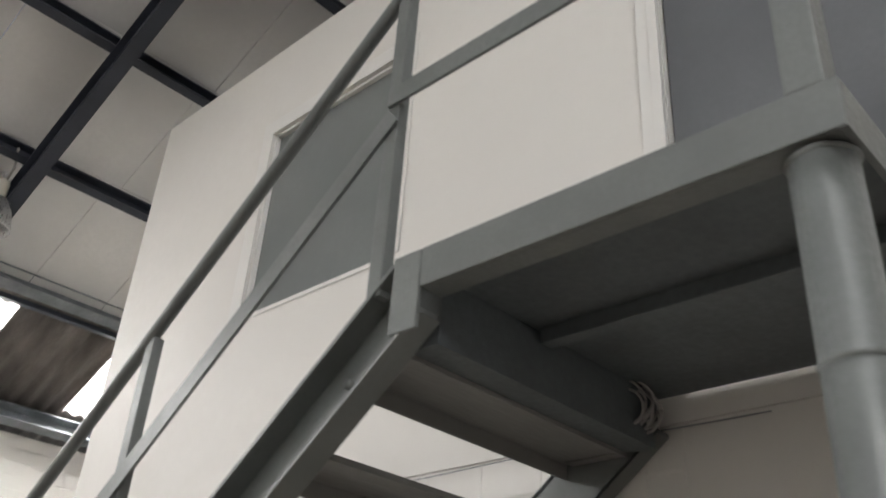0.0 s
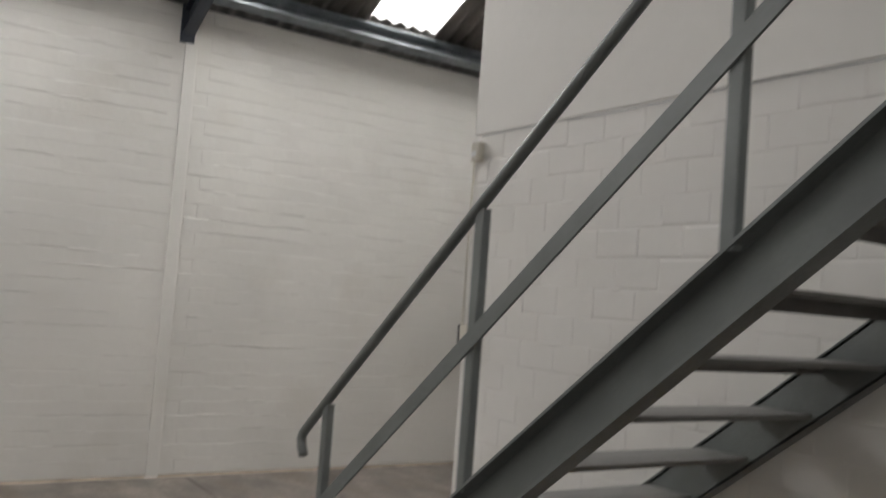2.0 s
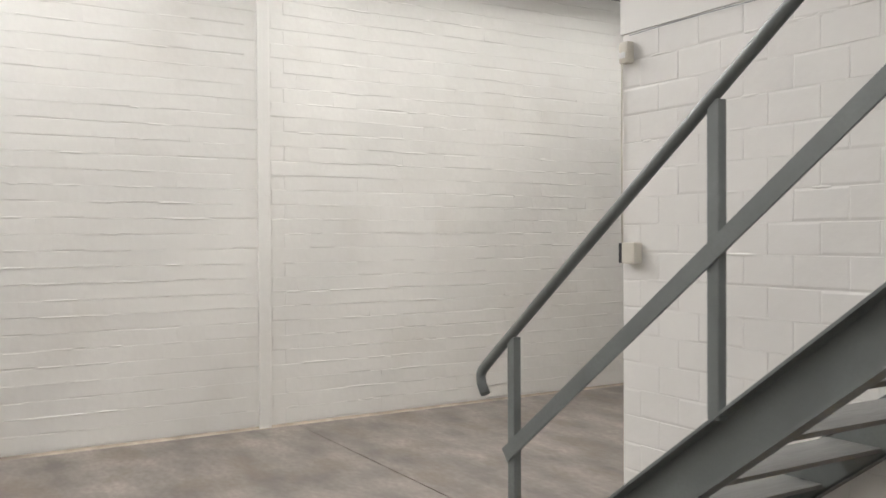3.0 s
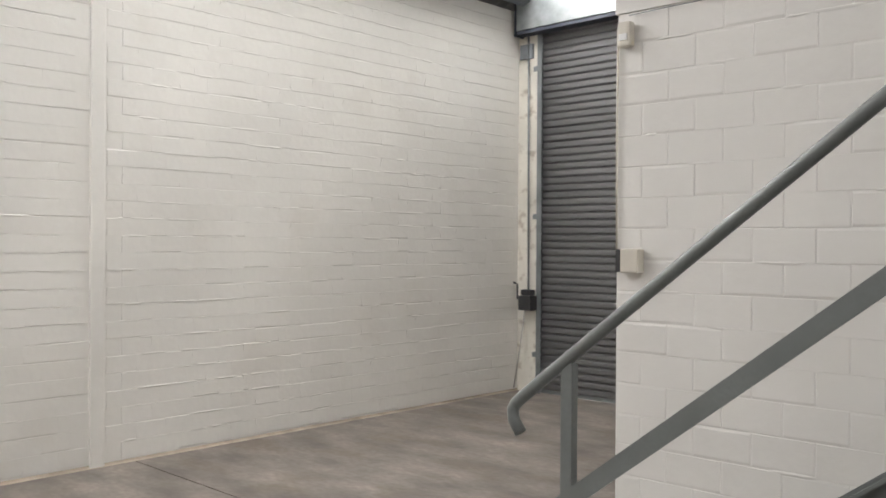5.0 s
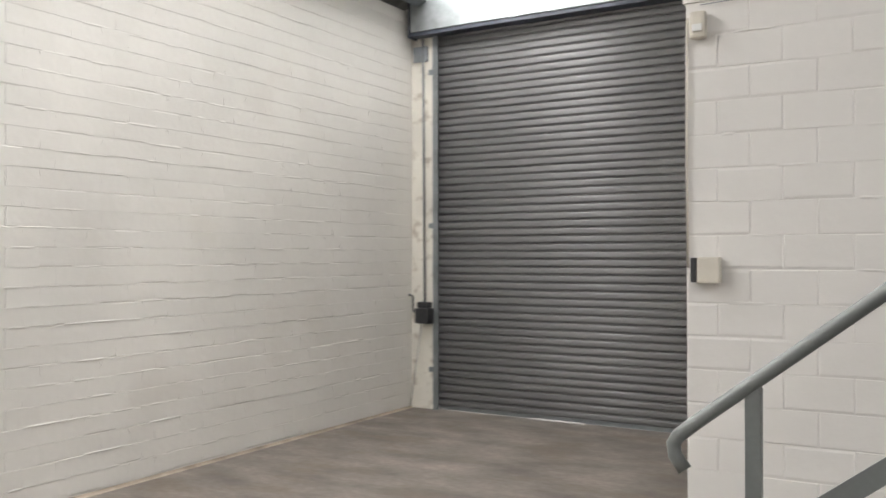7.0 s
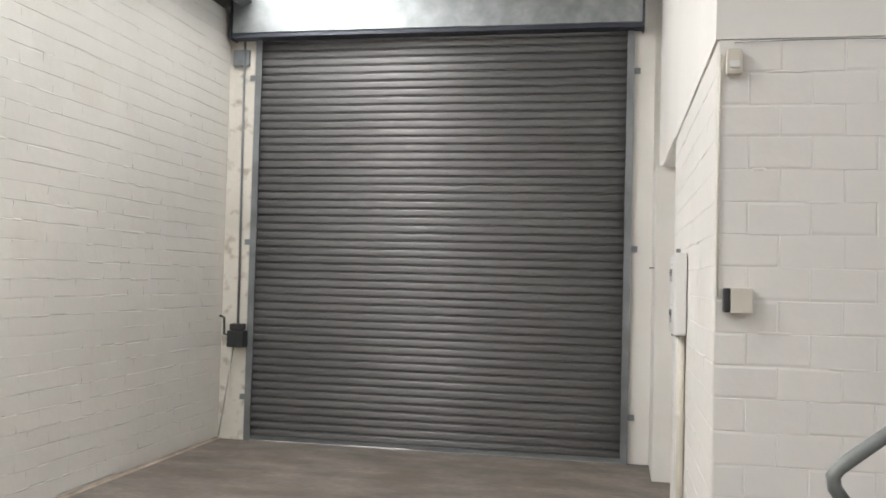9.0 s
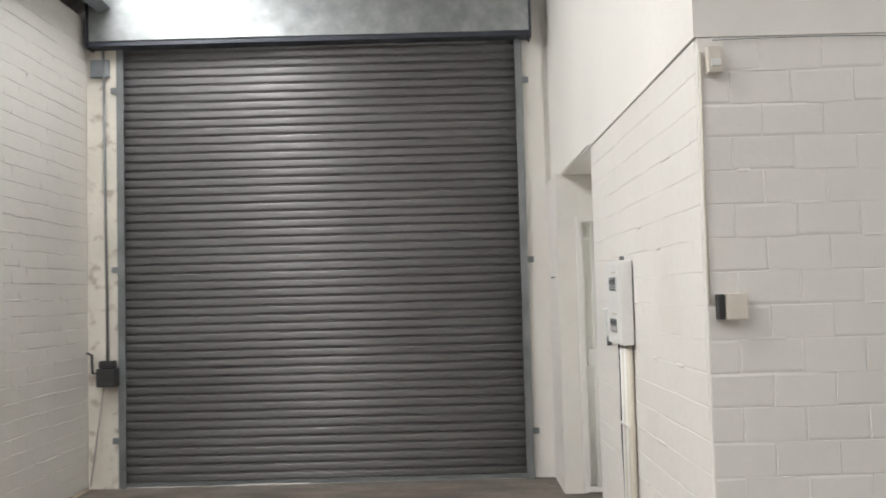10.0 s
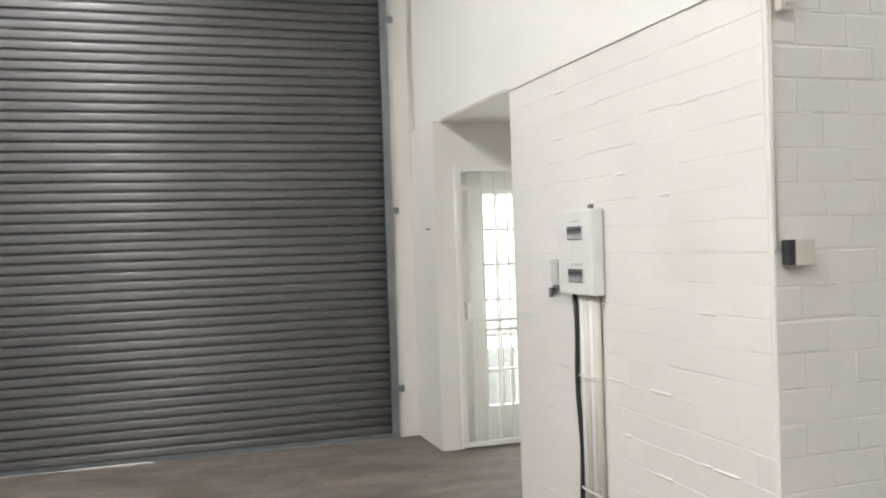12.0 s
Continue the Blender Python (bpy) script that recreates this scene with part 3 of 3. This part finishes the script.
for i in range(51):
    ob = new("slat", slat_mesh)
    ob.parent = shutter
    ob.matrix_parent_inverse = Matrix.Translation(-BASE[shutter])
    ob.location = (0, 7.765 + random.uniform(-0.0008, 0.0008), 0.042 + i * PITCH)
part("bottom_rail", boxes((DX0, -6.86, 7.752, 7.772, 0.006, 0.042), (-6.86, -6.3, 7.752, 7.772, 0.011, 0.042), (-6.3, DX1, 7.752, 7.772, 0.004, 0.042)), GUIDE, shutter, "bottom rail with a bright gap under it")
for x0, x1, s in ((DX0 - 0.045, DX0 + 0.015, 1), (DX1 - 0.015, DX1 + 0.045, -1)):
    g = part("guide", boxes((x0, x1, 7.715, 7.722, 0, 3.70), (x0 if s > 0 else x1 - 0.006, x0 + 0.006 if s > 0 else x1, 7.722, 7.80, 0, 3.70), bevel=0.0015), GUIDE, shutter, "grey steel guide channel")
    for z in (0.39, 1.79, 3.29):
        xa = x0 - 0.05 if s > 0 else x1
        part("bracket", boxes((xa, xa + 0.05, 7.72, 7.734, z - 0.025, z + 0.025), bevel=0.002), GUIDE, g)
HOOD0, HOOD1 = -8.03, -4.40
hood = thing("shutter_hood", ((HOOD0 + HOOD1) / 2, 7.72, 3.64), "galvanised sheet-metal hood over the roller shutter", "shutter hood")
part("hood_sheet", boxes((HOOD0, HOOD1, 7.60, 7.79, 3.675, 4.06), bevel=0.006), GALV, hood)
part("lower_lip", boxes((HOOD0 - 0.004, HOOD1 + 0.004, 7.61, 7.76, 3.635, 3.673), bevel=0.003), NAVY, hood, "dark steel lip under the hood")
for x0, x1 in ((HOOD0 - 0.02, HOOD0 - 0.003), (HOOD1 + 0.003, HOOD1 + 0.02)):
    part("end_plate", boxes((x0, x1, 7.59, 7.795, 3.62, 4.07), bevel=0.002), NAVY, hood, "dark end plate")

# ---- shutter hand-crank gear ----
gear = thing("shutter_gear_box", (-7.9, 7.7, 0.85), "black hand-crank gear box with a vertical drive rod", "gear box")
part("body", boxes((-7.985, -7.83, 7.60, 7.72, 0.84, 0.99), bevel=0.018), BLACK, gear)
part("cap", boxes((-7.97, -7.85, 7.62, 7.71, 0.992, 1.05), bevel=0.012), BLACK, gear)
part("crank", tube([(-7.985, 7.66, 0.95), (-8.03, 7.65, 0.95), (-8.035, 7.65, 1.10), (-8.075, 7.64, 1.12)], 0.011), BLACK, gear)
part("drive_rod", tube([(-7.915, 7.68, 1.04), (-7.93, 7.69, 2.3), (-7.945, 7.70, 3.62)], 0.011), GUIDE, gear, "thin grey drive rod")
part("chain_tail", tube([(-7.94, 7.66, 0.85), (-7.98, 7.64, 0.5), (-8.03, 7.60, 0.05)], 0.007), CABLE, gear, "pale hanging cord")
part("clamp", boxes((-8.06, -7.9, 7.70, 7.733, 3.40, 3.55), bevel=0.01), PURL, gear, "rusty rod clamp")

# ---- distribution board and cables ----
board = thing("distribution_board", (SIDE, 4.9, 1.25), "white plastic distribution board with two breaker windows", "distribution board")
DBX = SIDE - 0.062
body_db = part("case", boxes((DBX, SIDE - 0.001, 4.69, 5.06, 1.25, 1.66), bevel=0.012), PLASTIC, board)
for z in (1.345, 1.55):
    part("breaker_window", boxes((DBX - 0.005, DBX + 0.0, 4.775, 4.945, z - 0.034, z + 0.034), bevel=0.002), PLASTIC, board)
    part("breaker_row", boxes((DBX - 0.009, DBX - 0.0055, 4.785, 4.935, z - 0.004, z + 0.030), bevel=0.001), GUIDE, board, "grey row of breakers")
    part("slot", boxes((DBX - 0.0105, DBX - 0.0095, 4.787, 4.933, z + 0.010, z + 0.016)), BLACK, board, "dark slot over the breakers")
    for k in range(3):
        part("louvre", boxes((DBX - 0.0075, DBX - 0.0055, 4.783, 4.937, z - 0.012 - 0.0095 * k, z - 0.0085 - 0.0095 * k)), GUIDE, board, "grey louvre line")
    part("label_line", boxes((DBX - 0.003, DBX - 0.0005, 4.80, 4.91, z + 0.05, z + 0.058)), BEIGE, board)
part("knob", boxes((DBX + 0.01, DBX + 0.03, 4.72, 4.745, 1.66, 1.68), bevel=0.003), GUIDE, board)
trunk = thing("cable_trunking", (SIDE, 4.84, 0), "pale painted cable trunking below the distribution board", "cable trunking")
for i in range(4):
    y = 4.745 + i * 0.047
    part("conduit", tube([(SIDE - 0.018, y, 1.25), (SIDE - 0.018, y + 0.004, 0.7), (SIDE - 0.018, y, 0.0)], 0.019, 12), PLASTIC if i % 2 else BEIGE, trunk)
for z in (0.3, 0.85):
    part("saddle", boxes((SIDE - 0.040, SIDE - 0.036, 4.715, 4.92, z, z + 0.012), bevel=0.001), PLASTIC, trunk)
cab = [(SIDE - 0.015, 4.985 - 0.012 * math.sin(i * 1.3) - 0.0035 * i, 1.25 - 0.125 * i) for i in range(11)]
solid("black_cable", tube(cab, 0.012), BLACK, "loose black cable hanging beside the trunking", "cable")
iso = thing("isolator_box", (SIDE, 5.25, 1.26), "small white isolator switch box with a short conduit", "switch box")
part("box", boxes((SIDE - 0.045, SIDE - 0.001, 5.20, 5.32, 1.27, 1.42), bevel=0.008), PLASTIC, iso)
part("conduit", tube([(SIDE - 0.02, 5.10, 1.275), (SIDE - 0.02, 5.20, 1.275)], 0.012), GUIDE, iso)
part("gland", tube([(SIDE - 0.025, 5.235, 1.22), (SIDE - 0.025, 5.235, 1.27)], 0.014), GUIDE, iso)

# ---- alarm sensors at the office corner ----
pad = thing("alarm_keypad", (-4.19, FRONT, 1.41), "small beige alarm box with a dark side panel", "alarm box")
part("case", boxes((-4.175, -4.10, FRONT - 0.05, FRONT - 0.001, 1.405, 1.495), bevel=0.006), BEIGE, pad)
part("dark_panel", boxes((-4.198, -4.177, FRONT - 0.046, FRONT - 0.001, 1.407, 1.493), bevel=0.005), BLACK, pad, "dark side panel")
pir = thing("motion_detector", (-4.2, FRONT, 2.28), "beige rounded alarm detector under the wall ledge", "alarm detector")
part("case", boxes((-4.20, -4.145, FRONT - 0.042, FRONT - 0.001, 2.258, 2.352), bevel=0.013), BEIGE, pir)
part("lens", boxes((-4.19, -4.155, FRONT - 0.047, FRONT - 0.0425, 2.28, 2.305), bevel=0.002), PLASTIC, pir)
solid("alarm_wire", tube([(-4.217, FRONT - 0.006, 2.34), (-4.22, FRONT - 0.006, 1.9), (-4.217, FRONT - 0.006, 1.46)], 0.004, 8), BEIGE, "thin pale wire along the wall corner", "cable")
wire = [(-4.17 + 0.18 * i, FRONT - 0.006, LEDGE - 0.012 + 0.004 * math.sin(i * 0.9)) for i in range(20)]
solid("ledge_wire", tube(wire, 0.0018, 6), PURL, "thin grey wire along the wall ledge", "cable")

# ---- coil of cable under the landing ----
coil = thing("cable_coil", (-1.06, 3.44, 2.33), "coiled pale cable hung under the landing", "cable coil")
rc = random.Random(3)
for j in range(10):
    ph, ra, rb = j * 1.1, rc.uniform(0.05, 0.075), rc.uniform(0.045, 0.06)
    cx, cz = -1.055 + rc.uniform(-0.012, 0.012), 2.405 + rc.uniform(-0.01, 0.01)
    pts = [(cx + ra * math.cos(a), 3.43 - 0.009 * j + 0.012 * math.sin(2 * a + ph), cz + rb * math.sin(a)) for a in [i * 2 * math.pi / 20 for i in range(21)]]
    part("loop", tube(pts, 0.0035, 7), CABLE, coil)

# ---- bin under the stairs ----
bn = thing("yellow_bin", (-1.83, 3.2, 0), "yellow plastic bin with a black rounded lid under the stairs", "bin")
part("body", boxes((-2.06, -1.62, 2.98, 3.38, 0.0, 0.90), bevel=0.03), YELLOW, bn)
part("rim", boxes((-2.09, -1.59, 2.95, 3.41, 0.902, 0.99), bevel=0.015), YELLOW, bn)
part("lid", boxes((-2.06, -1.60, 2.97, 3.39, 0.992, 1.07), bevel=0.035), BLACK, bn, "black rounded lid")

# ---- entrance gate and glazed door ----
gate = thing("security_gate", (GX0, 7.12, 0), "white painted steel security gate in the entrance recess", "gate")
GY = 7.125
part("gate_frame", boxes((GX0 - 0.03, GX0 + 0.015, GY - 0.02, GY + 0.02, 0.02, GZ + 0.02), (GX1 - 0.015, GX1 + 0.03, GY - 0.02, GY + 0.02, 0.02, GZ + 0.02), (GX0 + 0.015, GX1 - 0.015, GY - 0.02, GY + 0.02, GZ - 0.02, GZ + 0.02),
     (GX0 + 0.015, GX1 - 0.015, GY - 0.02, GY + 0.02, 0.02, 0.055), bevel=0.003), TRIM, gate)
for z in (0.86, 0.93, 1.9):
    part("cross_bar", boxes((GX0 + 0.015, GX1 - 0.015, GY - 0.015, GY - 0.003, z, z + 0.025), bevel=0.002), TRIM, gate)
for i in range(8):
    x = GX0 + 0.085 + i * 0.098
    part("bar", boxes((x - 0.008, x + 0.008, GY - 0.002, GY + 0.014, 0.055, GZ - 0.02), bevel=0.002), TRIM, gate)
part("lock_box", boxes((GX0 + 0.03, GX0 + 0.11, GY - 0.03, GY + 0.03, 0.96, 1.08), bevel=0.004), TRIM, gate)
d2 = thing("door_2", (GX0, 7.3, 0), "white framed glazed door with small panes behind the gate", "door", kind="structure")
part("door_frame", boxes((GX0 + 0.001, GX0 + 0.235, 7.27, 7.32, 0.01, GZ), (GX1 - 0.08, GX1 - 0.001, 7.27, 7.32, 0.01, GZ), (GX0 + 0.235, GX1 - 0.08, 7.27, 7.32, GZ - 0.18, GZ), (GX0 + 0.235, GX1 - 0.08, 7.27, 7.32, 0.01, 0.28), bevel=0.003), TRIM, d2)
for i in range(1, 6):
    z = 0.28 + i * (GZ - 0.18 - 0.28) / 6
    part("glazing_bar", boxes((GX0 + 0.235, GX1 - 0.08, 7.28, 7.31, z - 0.012, z + 0.012), bevel=0.002), TRIM, d2)
for i in (1, 2, 3):
    x = GX0 + 0.235 + i * (GX1 - GX0 - 0.315) / 4
    part("glazing_bar", boxes((x - 0.01, x + 0.01, 7.278, 7.312, 0.28, GZ - 0.18), bevel=0.002), TRIM, d2)
pn = part("pane", boxes((GX0 + 0.235, GX1 - 0.08, 7.293, 7.297, 0.28, GZ - 0.18)), PANE, d2)
pn.visible_shadow = False
solid("wall_bracket", tube([(SIDE - 0.055, 7.30, 1.63), (SIDE - 0.085, 7.29, 1.63), (SIDE - 0.085, 7.26, 1.625)], 0.006), GUIDE, "small metal hook on the wall beside the gate", "hook")

# ---- bricks, piece by piece ----
BL, BH = 0.2165, 0.1172


def brick_mesh(u, n, length, seed, proud, mat, gap_u, gap_z, soft, wonk, even):
    """One painted block face with soft edges: u runs along the wall, n points out of it."""
    rnd = random.Random(seed)
    u, n, w = Vector(u), Vector(n), Vector((0, 0, 1))
    hl, hh = (length - gap_u) / 2, (BH - gap_z) / 2
    corners = ((-1, -1), (1, -1), (1, 1), (-1, 1))
    back = [u * (a * hl) + w * (b * hh) for a, b in corners]
    tilt, lean, out = rnd.uniform(-1, 1) * wonk, rnd.uniform(-1, 1) * wonk * 0.1, proud * (1 + rnd.uniform(-1, 1) * even)
    up, down = rnd.choice((0.05, 0.15, 0.5, 1.6)), rnd.choice((0.05, 0.15, 0.5, 1.6))
    front = []
    for a, b in corners:
        k = soft * rnd.uniform(0.8, 1.2)
        front.append(u * (a * (hl - k * min(1, gap_u / 0.006))) + w * (b * (hh - k * (up if b > 0 else down))) + n * (out + b * tilt + a * lean))
    faces = [(4, 5, 6, 7)] + [(i, (i + 1) % 4, (i + 1) % 4 + 4, i + 4) for i in range(4)]
    if u.cross(w).dot(n) < 0:
        faces = [f[::-1] for f in faces]
    ring = front
    return quick("brick", [tuple(v) for v in back + ring], faces, mat)


def lay_bricks(wall, origin, u, n, length, courses, pick, proud, mat, label, skip=None, gap_u=0.008, gap_z=0.008, soft=0.010, wonk=0.001, even=0.2):
    """Courses in half bond; those in the stretch pick(s, z) are pieces, the rest one joined part."""
    full = [brick_mesh(u, n, BL, i, proud, mat, gap_u, gap_z, soft, wonk, even) for i in range(22)]
    half = [brick_mesh(u, n, BL / 2, 50 + i, proud, mat, gap_u, gap_z, soft, wonk, even) for i in range(5)]
    o, u = Vector(origin), Vector(u)
    verts, faces = [], []
    rnd = random.Random(7)
    for c in range(courses):
        s = 0.0
        first = c % 2 == 0
        while s < length - 0.05:
            ln = BL / 2 if first or s + BL > length else BL
            first = False
            at = o + u * (s + ln / 2) + Vector((0, 0, BH * (c + 0.5)))
            me = rnd.choice(half if ln < BL else full)
            sc = s + ln / 2
            s += ln
            if skip and skip(sc, at.z):
                continue
            if pick(sc, at.z):
                ob = new("brick", me)
                ob.location = at
                ob.parent = wall
            else:
                k = len(verts)
                verts += [tuple(v.co + at) for v in me.vertices]
                faces += [tuple(i + k for i in p.vertices) for p in me.polygons]
    if verts:
        ob = new("brickwork", quick("brickwork", verts, faces, mat))
        ob.parent = wall
        tagged(ob, label, kind="stuff")


lay_bricks(wall_left, (LEFT - 0.006, -1.0, 0.03), (0, 1, 0), (1, 0, 0), END + 1.0, 33, lambda s, z: 4.35 < s < 6.5 and 0.4 < z < 3.7, 0.004, PAINT, "white painted brick courses",
           skip=lambda s, z: 4.14 < s < 4.38, gap_u=0.0, gap_z=0.0015, soft=0.005, wonk=0.0015, even=0.10)
lay_bricks(wall_front, (SIDE + 0.006, FRONT + 0.006, 0.046), (1, 0, 0), (0, -1, 0), 3.2, 20, lambda s, z: True, 0.0023, PAINT, "white painted block courses", gap_u=0.003, gap_z=0.002, soft=0.006, wonk=0.0004, even=0.12)
lay_bricks(wall_side, (SIDE + 0.006, 5.80, 0.046), (0, -1, 0), (-1, 0, 0), 5.80 - FRONT, 20, lambda s, z: True, 0.002, PAINT, "white painted block courses", gap_u=0.0, gap_z=0.001, soft=0.004, wonk=0.0007, even=0.05)


# ---- lumps of mortar and paint along the bed joints ----
def mortar_ridges(wall, origin, u, n, length, courses, count, seed, proud, long_, skip=None):
    """Long low ridges along the bed joints: steep on one side, feathered out on the other."""
    rnd = random.Random(seed)
    o, u, n, w = Vector(origin), Vector(u), Vector(n), Vector((0, 0, 1))
    verts, faces = [], []
    for _ in range(count):
        s, c = rnd.uniform(0.1, length - 0.5), rnd.randrange(1, courses)
        if skip and skip(s):
            continue
        ln, h, p = rnd.uniform(0.06, long_) * rnd.uniform(0.5, 1), rnd.uniform(0.004, 0.008), proud * rnd.uniform(0.5, 1.2)
        rise, steps = rnd.choice((0.3, 0.3, 0.75)), max(4, int(ln / 0.035))
        k = len(verts)
        for i in range(steps + 1):
            f = i / steps
            e = min(1, 5 * f, 5 * (1 - f)) * rnd.uniform(0.75, 1)
            at = o + u * (s + ln * f) + w * (BH * c + rnd.uniform(-0.0012, 0.0012))
            for a, b in ((-h * 1.3, 0), (-h * (0.2 + 0.5 * (1 - rise)), p * e * 0.8), (h * (rise - 0.2), p * e), (h * 1.3, 0)):
                verts.append(tuple(at + w * (a * (0.4 + 0.6 * e)) + n * b))
        for i in range(steps):
            for j in range(3):
                q = k + 4 * i + j
                faces.append((q, q + 4, q + 5, q + 1))
    if u.cross(w).dot(n) < 0:
        faces = [f[::-1] for f in faces]
    ob = new("mortar_ridges", quick("mortar_ridges", verts, faces, PAINT))
    ob.parent = wall
    tagged(ob, "lumpy painted mortar along the joints", kind="stuff")


mortar_ridges(wall_left, (LEFT - 0.003, -1.0, 0.03), (0, 1, 0), (1, 0, 0), END + 1.0, 33, 620, 21, 0.0048, 0.40, skip=lambda s: 3.6 < s < 4.4)
mortar_ridges(wall_side, (SIDE + 0.005, 5.80, 0.046), (0, -1, 0), (-1, 0, 0), 5.80 - FRONT + 0.1, 20, 60, 22, 0.006, 0.30)
mortar_ridges(wall_front, (SIDE + 0.005, FRONT + 0.005, 0.046), (1, 0, 0), (0, -1, 0), 3.2, 20, 60, 23, 0.004, 0.25)
